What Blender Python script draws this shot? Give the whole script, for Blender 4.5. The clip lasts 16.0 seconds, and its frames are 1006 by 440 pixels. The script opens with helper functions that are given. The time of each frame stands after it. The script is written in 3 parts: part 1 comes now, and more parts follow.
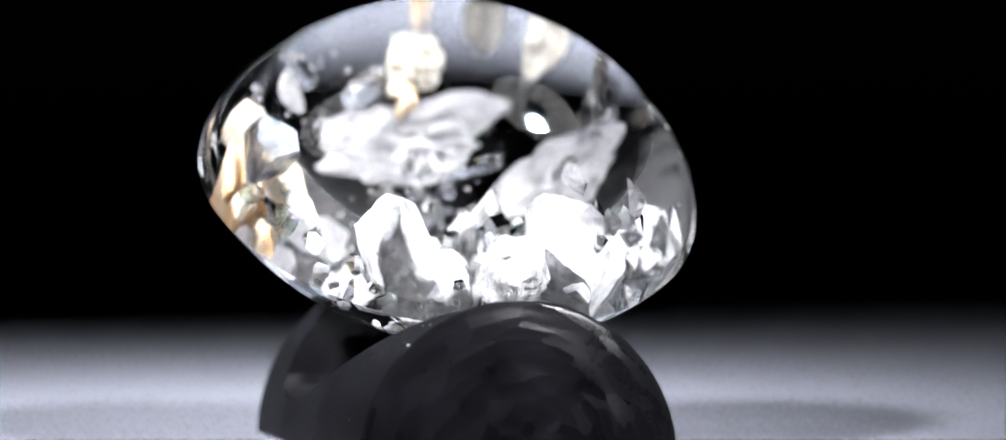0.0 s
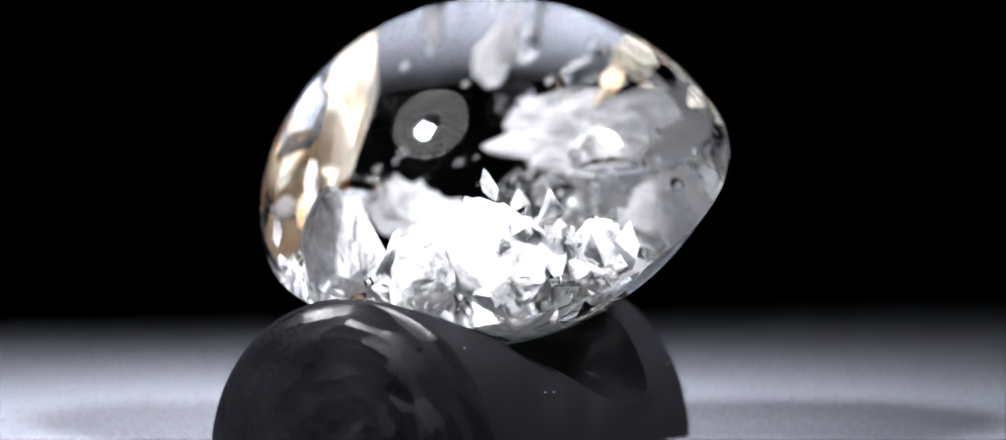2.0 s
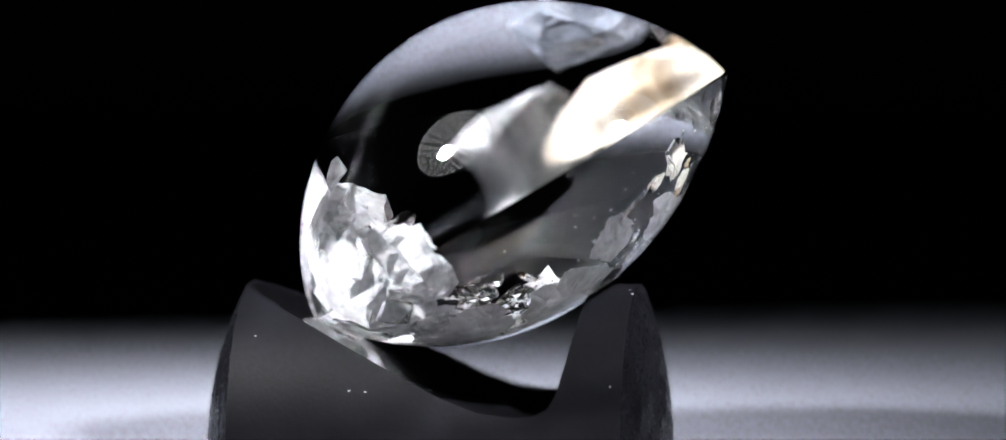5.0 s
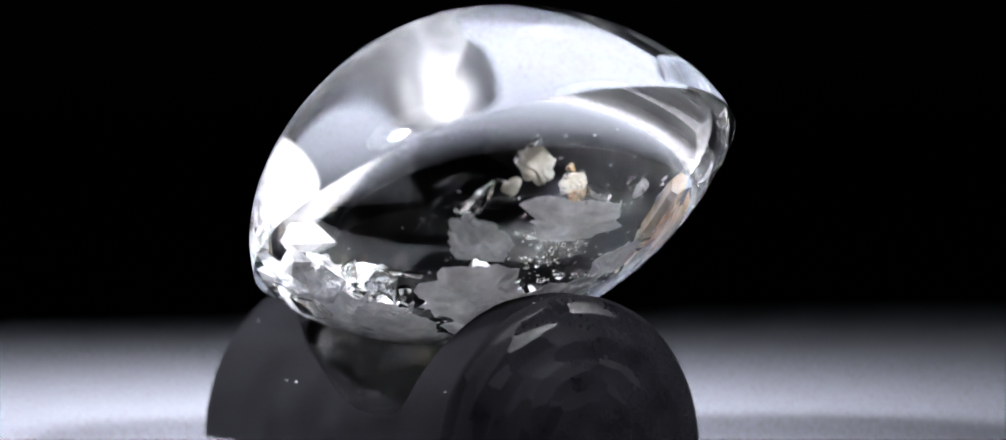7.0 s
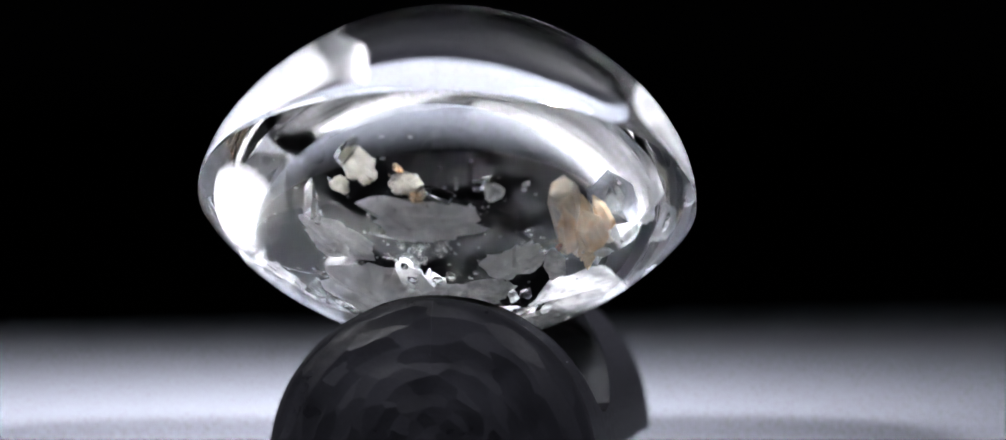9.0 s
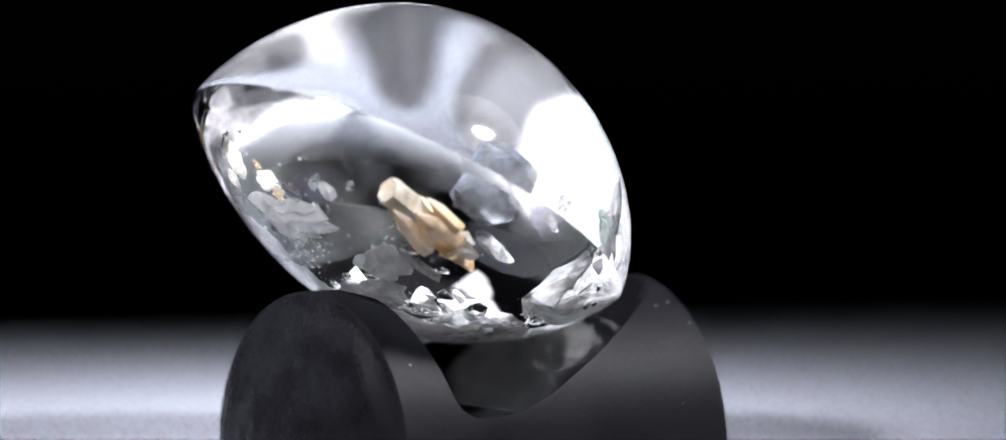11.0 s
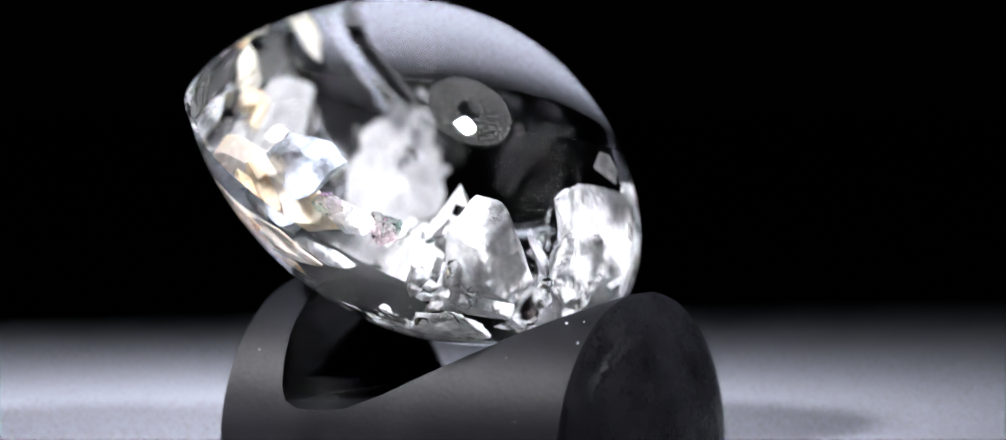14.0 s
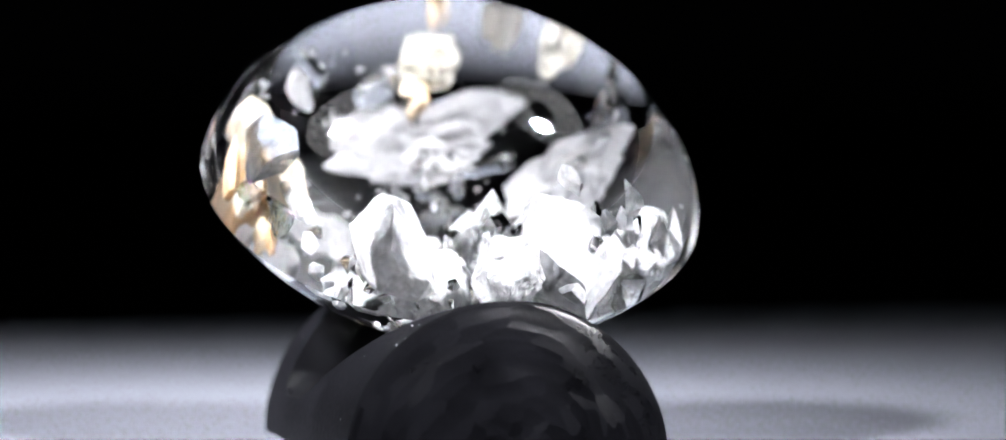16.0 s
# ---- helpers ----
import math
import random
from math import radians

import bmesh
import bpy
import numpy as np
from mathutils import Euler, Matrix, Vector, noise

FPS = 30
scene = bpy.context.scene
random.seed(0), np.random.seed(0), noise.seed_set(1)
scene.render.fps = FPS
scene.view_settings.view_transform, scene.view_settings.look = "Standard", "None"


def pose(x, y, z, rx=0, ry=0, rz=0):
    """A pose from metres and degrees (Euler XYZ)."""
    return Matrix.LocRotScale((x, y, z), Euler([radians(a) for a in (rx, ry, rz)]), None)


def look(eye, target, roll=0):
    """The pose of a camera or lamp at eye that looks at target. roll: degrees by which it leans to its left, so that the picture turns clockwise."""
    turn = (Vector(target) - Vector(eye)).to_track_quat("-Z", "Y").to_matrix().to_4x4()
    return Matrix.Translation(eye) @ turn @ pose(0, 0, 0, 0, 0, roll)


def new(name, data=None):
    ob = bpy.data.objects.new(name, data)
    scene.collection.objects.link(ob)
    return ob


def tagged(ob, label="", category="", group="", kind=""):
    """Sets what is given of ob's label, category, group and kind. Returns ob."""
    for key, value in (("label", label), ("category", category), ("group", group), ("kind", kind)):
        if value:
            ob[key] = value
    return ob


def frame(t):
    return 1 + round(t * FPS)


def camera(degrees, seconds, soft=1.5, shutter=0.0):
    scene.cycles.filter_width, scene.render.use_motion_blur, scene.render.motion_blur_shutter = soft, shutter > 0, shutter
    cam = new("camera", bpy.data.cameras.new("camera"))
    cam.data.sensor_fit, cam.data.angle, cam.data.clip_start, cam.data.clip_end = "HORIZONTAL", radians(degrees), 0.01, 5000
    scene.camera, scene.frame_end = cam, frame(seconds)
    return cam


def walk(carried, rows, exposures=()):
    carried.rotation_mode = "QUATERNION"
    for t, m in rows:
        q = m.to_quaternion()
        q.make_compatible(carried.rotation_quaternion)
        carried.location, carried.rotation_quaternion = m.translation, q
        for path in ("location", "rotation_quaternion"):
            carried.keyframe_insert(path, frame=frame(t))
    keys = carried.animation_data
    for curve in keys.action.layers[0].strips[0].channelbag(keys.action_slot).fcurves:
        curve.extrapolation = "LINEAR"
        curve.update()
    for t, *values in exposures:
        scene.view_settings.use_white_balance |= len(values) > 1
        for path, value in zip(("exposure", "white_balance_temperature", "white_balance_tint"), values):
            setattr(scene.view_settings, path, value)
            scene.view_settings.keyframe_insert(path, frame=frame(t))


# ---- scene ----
cam = camera(5.984, 16.0, soft=1.5)
MM = 5e-5  # one plan unit is 0.05 mm
EYE = Vector((67 * MM, -14956 * MM, 1555 * MM))
AIM = Vector((67 * MM, 0, 405 * MM))
walk(cam, [(0.0, look(EYE, AIM)), (16.0, look(EYE, AIM))], exposures=[(0.0, 0.0), (16.0, 0.0)])
cam.data.dof.use_dof = True
cam.data.dof.focus_distance = 0.742
cam.data.dof.aperture_fstop = 18.0

# ---- light ----
PERIOD, SIDE_ON = 15.87, 12.6   # one turn, and the moment the stand is seen square from its long side
# own glow given to the lamps' reflectors in place of received light
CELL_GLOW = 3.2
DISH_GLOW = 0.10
LEFT_POWER, RIGHT_POWER, BEAM = 0.76, 0.69, 16.5
LEFT_AIM, RIGHT_AIM = (-0.006, 0.021, 0.006), (-0.018, 0.021, 0.006)
world = bpy.data.worlds.new("studio_dark")
scene.world = world
world.use_nodes = True
world.node_tree.nodes["Background"].inputs[0].default_value = (0.5, 0.55, 0.7, 1)
world.node_tree.nodes["Background"].inputs[1].default_value = 0.002


# ---- materials ----
def material(name):
    m = bpy.data.materials.new(name)
    m.use_nodes = True
    n, l = m.node_tree.nodes, m.node_tree.links
    return m, n, l, n["Principled BSDF"], n["Material Output"]


def node(n, kind, **inputs):
    made = n.new(kind)
    for key, value in inputs.items():
        made.inputs[key.replace("_", " ")].default_value = value
    return made


def ramp(n, l, source, stops):
    r = n.new("ShaderNodeValToRGB")
    while len(r.color_ramp.elements) < len(stops):
        r.color_ramp.elements.new(0.5)
    for e, (p, c) in zip(r.color_ramp.elements, stops):
        e.position, e.color = p, (c, c, c, 1) if isinstance(c, float) else (*c, 1)
    l.new(source, r.inputs[0])
    return r.outputs[0]


def textured(name, dark, light, scale, rough=(0.4, 0.6), bump=0.1, bump_scale=None, metallic=0.0, fine=8.0, specular=0.5, distance=0.0002):
    m, n, l, p, out = material(name)
    co = n.new("ShaderNodeTexCoord")
    a = node(n, "ShaderNodeTexNoise", Scale=scale, Detail=6.0, Roughness=0.6)
    b = node(n, "ShaderNodeTexNoise", Scale=scale * fine, Detail=4.0)
    l.new(co.outputs["Object"], a.inputs["Vector"])
    l.new(co.outputs["Object"], b.inputs["Vector"])
    mix = n.new("ShaderNodeMath")
    mix.operation = "MULTIPLY_ADD"
    mix.inputs[1].default_value = 0.35
    l.new(b.outputs[0], mix.inputs[0])
    half = n.new("ShaderNodeMath")
    half.operation = "MULTIPLY"
    half.inputs[1].default_value = 0.65
    l.new(a.outputs[0], half.inputs[0])
    l.new(half.outputs[0], mix.inputs[2])
    l.new(ramp(n, l, mix.outputs[0], [(0.3, dark), (0.7, light)]), p.inputs["Base Color"])
    l.new(ramp(n, l, b.outputs[0], [(0.25, rough[0]), (0.75, rough[1])]), p.inputs["Roughness"])
    bm = node(n, "ShaderNodeBump", Strength=bump, Distance=distance)
    l.new(mix.outputs[0], bm.inputs["Height"])
    l.new(bm.outputs[0], p.inputs["Normal"])
    p.inputs["Metallic"].default_value = metallic
    p.inputs["Specular IOR Level"].default_value = specular
    return m


def glassy(name, ior, rough=0.0, color=(1, 1, 1), bump=0.0, scale=150.0):
    m, n, l, p, out = material(name)
    p.inputs["Base Color"].default_value = (*color, 1)
    p.inputs["Transmission Weight"].default_value = 1.0
    p.inputs["Roughness"].default_value = rough
    p.inputs["IOR"].default_value = ior
    if bump:
        co = n.new("ShaderNodeTexCoord")
        a = node(n, "ShaderNodeTexNoise", Scale=scale, Detail=3.0)
        l.new(co.outputs["Object"], a.inputs["Vector"])
        b = node(n, "ShaderNodeBump", Strength=bump, Distance=0.0001)
        l.new(a.outputs[0], b.inputs["Height"])
        l.new(b.outputs[0], p.inputs["Normal"])
    return m


def mineral(name, dark, light, scale, through_light=0.45, rough=0.25, veil=0.0):
    """A cloudy mineral that lets some light through."""
    m, n, l, p, out = material(name)
    co = n.new("ShaderNodeTexCoord")
    a = node(n, "ShaderNodeTexNoise", Scale=scale, Detail=7.0, Roughness=0.7)
    l.new(co.outputs["Object"], a.inputs["Vector"])
    col = ramp(n, l, a.outputs[0], [(0.32, dark), (0.62, light)])
    l.new(col, p.inputs["Base Color"])
    p.inputs["Roughness"].default_value = rough
    bm = node(n, "ShaderNodeBump", Strength=0.7, Distance=0.00025)
    v = node(n, "ShaderNodeTexNoise", Scale=scale * 2.5, Detail=4.0)
    l.new(co.outputs["Object"], v.inputs["Vector"])
    cells = node(n, "ShaderNodeTexVoronoi", Scale=scale * 0.7)
    l.new(co.outputs["Object"], cells.inputs["Vector"])
    height = n.new("ShaderNodeMath")
    height.operation = "MULTIPLY_ADD"
    height.inputs[1].default_value = 0.9
    l.new(cells.outputs["Distance"], height.inputs[0])
    l.new(v.outputs[0], height.inputs[2])
    l.new(height.outputs[0], bm.inputs["Height"])
    l.new(bm.outputs[0], p.inputs["Normal"])
    t = n.new("ShaderNodeBsdfTranslucent")
    l.new(col, t.inputs[0])
    mix = n.new("ShaderNodeMixShader")
    mix.inputs[0].default_value = through_light
    l.new(p.outputs[0], mix.inputs[1])
    l.new(t.outputs[0], mix.inputs[2])
    clear = n.new("ShaderNodeMixShader")
    clear.inputs[0].default_value = 0.4
    icy = node(n, "ShaderNodeBsdfGlass", Roughness=0.06, IOR=0.82)
    l.new(bm.outputs[0], icy.inputs["Normal"])
    l.new(n.new("ShaderNodeBsdfTransparent").outputs[0], clear.inputs[1])
    l.new(icy.outputs[0], clear.inputs[2])
    w = node(n, "ShaderNodeTexNoise", Scale=scale * 0.6, Detail=5.0, Roughness=0.6)
    l.new(co.outputs["Object"], w.inputs["Vector"])
    thin = n.new("ShaderNodeMixShader")
    l.new(ramp(n, l, w.outputs[0], [(0.35, 0.0), (0.68, veil)]), thin.inputs[0])
    l.new(mix.outputs[0], thin.inputs[1])
    l.new(clear.outputs[0], thin.inputs[2])
    l.new(thin.outputs[0], out.inputs[0])
    return m


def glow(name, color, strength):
    """A surface that glows evenly, in place of lamplight falling on a reflector."""
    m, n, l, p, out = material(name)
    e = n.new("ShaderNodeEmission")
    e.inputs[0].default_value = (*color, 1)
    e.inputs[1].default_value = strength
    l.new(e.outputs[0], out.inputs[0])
    return m


def film_glass(name):
    """A cleft whose thin gas film shows rainbow colours."""
    m, n, l, p, out = material(name)
    p.inputs["Transmission Weight"].default_value = 1.0
    p.inputs["Roughness"].default_value = 0.05
    p.inputs["IOR"].default_value = 0.72
    co = n.new("ShaderNodeTexCoord")
    a = node(n, "ShaderNodeTexNoise", Scale=260.0, Detail=2.0)
    l.new(co.outputs["Object"], a.inputs["Vector"])
    thick = node(n, "ShaderNodeMapRange")
    thick.inputs["To Min"].default_value = 250.0
    thick.inputs["To Max"].default_value = 900.0
    l.new(a.outputs[0], thick.inputs["Value"])
    l.new(thick.outputs[0], p.inputs["Thin Film Thickness"])
    p.inputs["Thin Film IOR"].default_value = 1.4
    return m


RAINBOW = film_glass("rainbow_cleft")
QUARTZ = glassy("polished_quartz", 1.54, 0.0, (0.985, 0.99, 1.0))
BUBBLE = glassy("gas_bubble", 0.66)
ICE = glassy("icy_quartz", 0.74, 0.10, (0.97, 0.975, 0.985), bump=0.8, scale=1400.0)
SHARD = glassy("clear_shard", 0.8, 0.02, bump=0.35, scale=900.0)
MILKY = mineral("milky_quartz", (0.4, 0.41, 0.44), (0.92, 0.92, 0.92), 1100.0, 0.6, veil=0.6)
SNOW = mineral("snowy_quartz", (0.66, 0.66, 0.69), (0.99, 0.99, 0.99), 800.0, 0.9, veil=0.3)
CLOUDY = mineral("cloudy_quartz", (0.62, 0.63, 0.65), (0.88, 0.88, 0.89), 900.0, 0.5, 0.2, 0.88)
HAZE = mineral("hazy_quartz", (0.16, 0.19, 0.25), (0.45, 0.48, 0.55), 620.0, 0.6, veil=0.9)
FROST = mineral("frosted_quartz", (0.62, 0.63, 0.66), (0.93, 0.93, 0.94), 620.0, 0.5, veil=0.78)
CREAM = mineral("cream_mineral", (0.76, 0.72, 0.60), (0.95, 0.93, 0.86), 900.0, 0.6, veil=0.4)
AMBER = mineral("amber_mineral", (0.86, 0.54, 0.25), (0.98, 0.88, 0.70), 500.0, 0.65, veil=0.6)
AMBER_HAZE = mineral("amber_tinted_quartz", (0.9, 0.68, 0.42), (0.98, 0.95, 0.88), 260.0, 0.6, veil=0.85)
RUST = mineral("rust_mineral", (0.16, 0.03, 0.01), (0.35, 0.09, 0.03), 900.0, 0.2)
GRAPHITE = mineral("grey_mineral", (0.03, 0.03, 0.035), (0.14, 0.14, 0.15), 600.0, 0.05)
TABLE_WHITE = textured("pale_table", (0.0205, 0.0219, 0.0257), (0.0216, 0.0231, 0.0271), 40.0, (0.2, 0.24), 0.0, specular=0.9)
CLOTH = textured("black_cloth", (0.00015, 0.00015, 0.00016), (0.0003, 0.0003, 0.00032), 30.0, (0.9, 1.0), 0.3, specular=0.01)
BACKCLOTH = textured("black_backdrop_cloth", (0.016, 0.016, 0.019), (0.024, 0.024, 0.028), 30.0, (0.9, 1.0), 0.3, specular=0.05)
LAMP_BLACK = textured("black_lamp_shell", (0.01, 0.01, 0.01), (0.02, 0.02, 0.02), 50.0, (0.5, 0.6))
# the reflectors' lit look is emission, not light from the lamp faces
DISH = glow("glowing_reflector_dish", (0.95, 0.97, 1.0), DISH_GLOW)
CELL = glow("glowing_reflector_cell", (0.95, 0.97, 1.0), CELL_GLOW)


def stand_material(name, carved, rough, gloss, facets=0.0):
    m, n, l, p, out = material(name)
    co = n.new("ShaderNodeTexCoord")
    a = node(n, "ShaderNodeTexNoise", Scale=260.0, Detail=6.0, Roughness=0.65)
    b = node(n, "ShaderNodeTexNoise", Scale=2200.0, Detail=3.0)
    split = n.new("ShaderNodeSeparateXYZ")
    l.new(co.outputs["Object"], split.inputs[0])

    def math_node(kind, x, y):
        k = n.new("ShaderNodeMath")
        k.operation = kind
        for slot, value in enumerate((x, y)):
            if isinstance(value, float):
                k.inputs[slot].default_value = value
            else:
                l.new(value, k.inputs[slot])
        return k.outputs[0]
    up = math_node("SUBTRACT", split.outputs[2], 0.0027)
    turn = math_node("ARCTAN2", split.outputs[1], up)
    away = math_node("SQRT", math_node("ADD", math_node("MULTIPLY", up, up), math_node("MULTIPLY", split.outputs[1], split.outputs[1])), 0.0)
    polar = n.new("ShaderNodeCombineXYZ")
    l.new(math_node("MULTIPLY", turn, 2.6), polar.inputs[0])
    l.new(math_node("MULTIPLY", away, 1000.0), polar.inputs[1])
    l.new(math_node("MULTIPLY", split.outputs[0], 120.0), polar.inputs[2])
    wander = node(n, "ShaderNodeTexNoise", Scale=0.9, Detail=3.0)
    l.new(polar.outputs[0], wander.inputs["Vector"])
    bent = n.new("ShaderNodeVectorMath")
    bent.operation = "MULTIPLY_ADD"
    bent.inputs[1].default_value = (0.9, 0.9, 0.2)
    l.new(wander.outputs["Color"], bent.inputs[0])
    l.new(polar.outputs[0], bent.inputs[2])
    strokes = node(n, "ShaderNodeTexVoronoi", Scale=1.0)
    l.new(bent.outputs[0], strokes.inputs["Vector"])
    l.new(co.outputs["Object"], a.inputs["Vector"])
    l.new(co.outputs["Object"], b.inputs["Vector"])
    l.new(ramp(n, l, a.outputs[0], [(0.3, (0.0003, 0.0003, 0.0004)), (0.7, (0.0010, 0.0010, 0.0013))]), p.inputs["Base Color"])
    l.new(ramp(n, l, b.outputs[0], [(0.3, rough), (0.7, rough + 0.1)]), p.inputs["Roughness"])
    p.inputs["Specular IOR Level"].default_value = gloss
    add = n.new("ShaderNodeMath")
    add.operation = "MULTIPLY_ADD"
    add.inputs[1].default_value = 0.05
    l.new(b.outputs[0], add.inputs[0])
    l.new(math_node("MULTIPLY", strokes.outputs[0], carved), add.inputs[2])
    bm = node(n, "ShaderNodeBump", Strength=0.8, Distance=0.0005)
    l.new(add.outputs[0], bm.inputs["Height"])
    if facets:
        # each chisel mark is a flat facet with a slant of its own
        slant = n.new("ShaderNodeVectorMath")
        slant.operation = "MULTIPLY_ADD"
        slant.inputs[1].default_value = (facets, facets, facets)
        slant.inputs[2].default_value = (-facets / 2, -facets / 2, -facets / 2)
        l.new(strokes.outputs["Color"], slant.inputs[0])
        tilted = n.new("ShaderNodeVectorMath")
        l.new(n.new("ShaderNodeNewGeometry").outputs["Normal"], tilted.inputs[0])
        l.new(slant.outputs[0], tilted.inputs[1])
        unit = n.new("ShaderNodeVectorMath")
        unit.operation = "NORMALIZE"
        l.new(tilted.outputs[0], unit.inputs[0])
        l.new(unit.outputs[0], bm.inputs["Normal"])
    l.new(bm.outputs[0], p.inputs["Normal"])
    return m


STAND = stand_material("black_stand", 0.04, 0.4, 0.012)
CARVED = stand_material("black_stand_carved", 0.14, 0.22, 0.015, 0.34)
POLISHED = textured("polished_black", (0.0004, 0.0004, 0.0005), (0.001, 0.001, 0.0012), 300.0, (0.08, 0.18), 0.05, specular=0.3, distance=0.00005)


# ---- builders ----
def part(name, bm, mat, parent=None, label="", smooth=None):
    """Links a bmesh as one mesh object under a thing or a part. smooth: the angle in degrees above which edges stay sharp."""
    me = bpy.data.meshes.new(name)
    bmesh.ops.recalc_face_normals(bm, faces=bm.faces)
    if smooth is not None:
        for f in bm.faces:
            f.smooth = True
        for e in bm.edges:
            if len(e.link_faces) == 2 and e.calc_face_angle(0) > radians(smooth):
                e.smooth = False
    bm.to_mesh(me)
    bm.free()
    me.materials.append(mat)
    ob = new(name, me)
    ob.parent = parent
    if label:
        tagged(ob, label)
    return ob


def box(bm, size, m):
    made = bmesh.ops.create_cube(bm, size=1.0, matrix=m @ Matrix.Diagonal((*size, 1)))
    return made["verts"]


def bevelled_box(size, m, width, segments=2):
    bm = bmesh.new()
    box(bm, size, m)
    bmesh.ops.bevel(bm, geom=bm.edges[:], offset=width, segments=segments, profile=0.5, affect="EDGES")
    return bm


def loops(bm, rings, closed=True, caps=(False, False)):
    """Skins rings of points with the same count."""
    vs = [[bm.verts.new(p) for p in r] for r in rings]
    n = len(vs[0])
    for a, b in zip(vs, vs[1:]):
        for i in range(n if closed else n - 1):
            j = (i + 1) % n
            bm.faces.new((a[i], a[j], b[j], b[i]))
    for flag, r in zip(caps, (vs[0], vs[-1])):
        if flag:
            bm.faces.new(r)
    return vs


# ---- the setting ----
FOOT = 55.0
TOP = FOOT * MM   # the board's top


def setting():
    # a white board whose far edge runs askew, on a black table
    bm = bmesh.new()
    outline = ((-0.30, -0.0208), (0.30, -0.0208), (0.30, 0.172), (-0.30, 0.046))
    loops(bm, [[(x, y, z) for x, y in outline] for z in (TOP - 0.006, TOP)], caps=(True, True))
    bmesh.ops.bevel(bm, geom=bm.edges[:], offset=0.001, segments=2, profile=0.5, affect="EDGES")
    board = part("display_board", bm, TABLE_WHITE, smooth=40)
    board.cycles.is_caustics_receiver = True
    tagged(board, "satin grey board lying on a black table", "board")
    bm = bevelled_box((1.7, 1.1, 0.03), pose(0, 0.0, TOP - 0.021), 0.003)
    tagged(part("table", bm, CLOTH, smooth=40), "table covered with matt black cloth", "table", kind="structure")
    for name, size, at in (("floor", (2.4, 2.4, 0.04), (0, 0, -0.5)), ("ceiling", (2.4, 2.4, 0.04), (0, 0, 1.3)),
                           ("wall_north", (2.4, 0.04, 1.76), (0, 1.2, 0.4)), ("wall_south", (2.4, 0.04, 1.76), (0, -1.2, 0.4)),
                           ("wall_east", (0.04, 2.36, 1.76), (1.2, 0, 0.4)), ("wall_west", (0.04, 2.36, 1.76), (-1.2, 0, 0.4))):
        bm = bmesh.new()
        box(bm, size, pose(*at))
        tagged(part(name, bm, BACKCLOTH), "matt black studio cloth", "backdrop", kind="structure")


# ---- the stand ----
CUT = [(-400, 480), (-214, 480), (-212, 305), (-203, 255), (-190, 195), (-180, 155), (-168, 133), (-148, 123), (-118, 120), (-60, 126), (0, 148), (63, 179), (133, 213), (223, 257), (330, 305), (331, 480), (420, 480)]
AXIS_Z, RADIUS, ENDS, BULGE = 53.0, 254.0, (-281.0, 330.0), (50.0, 62.0)


def cut_height(x):
    for (x0, z0), (x1, z1) in zip(CUT, CUT[1:]):
        if x0 <= x <= x1:
            return z0 + (z1 - z0) * (x - x0) / (x1 - x0)
    return 480.0


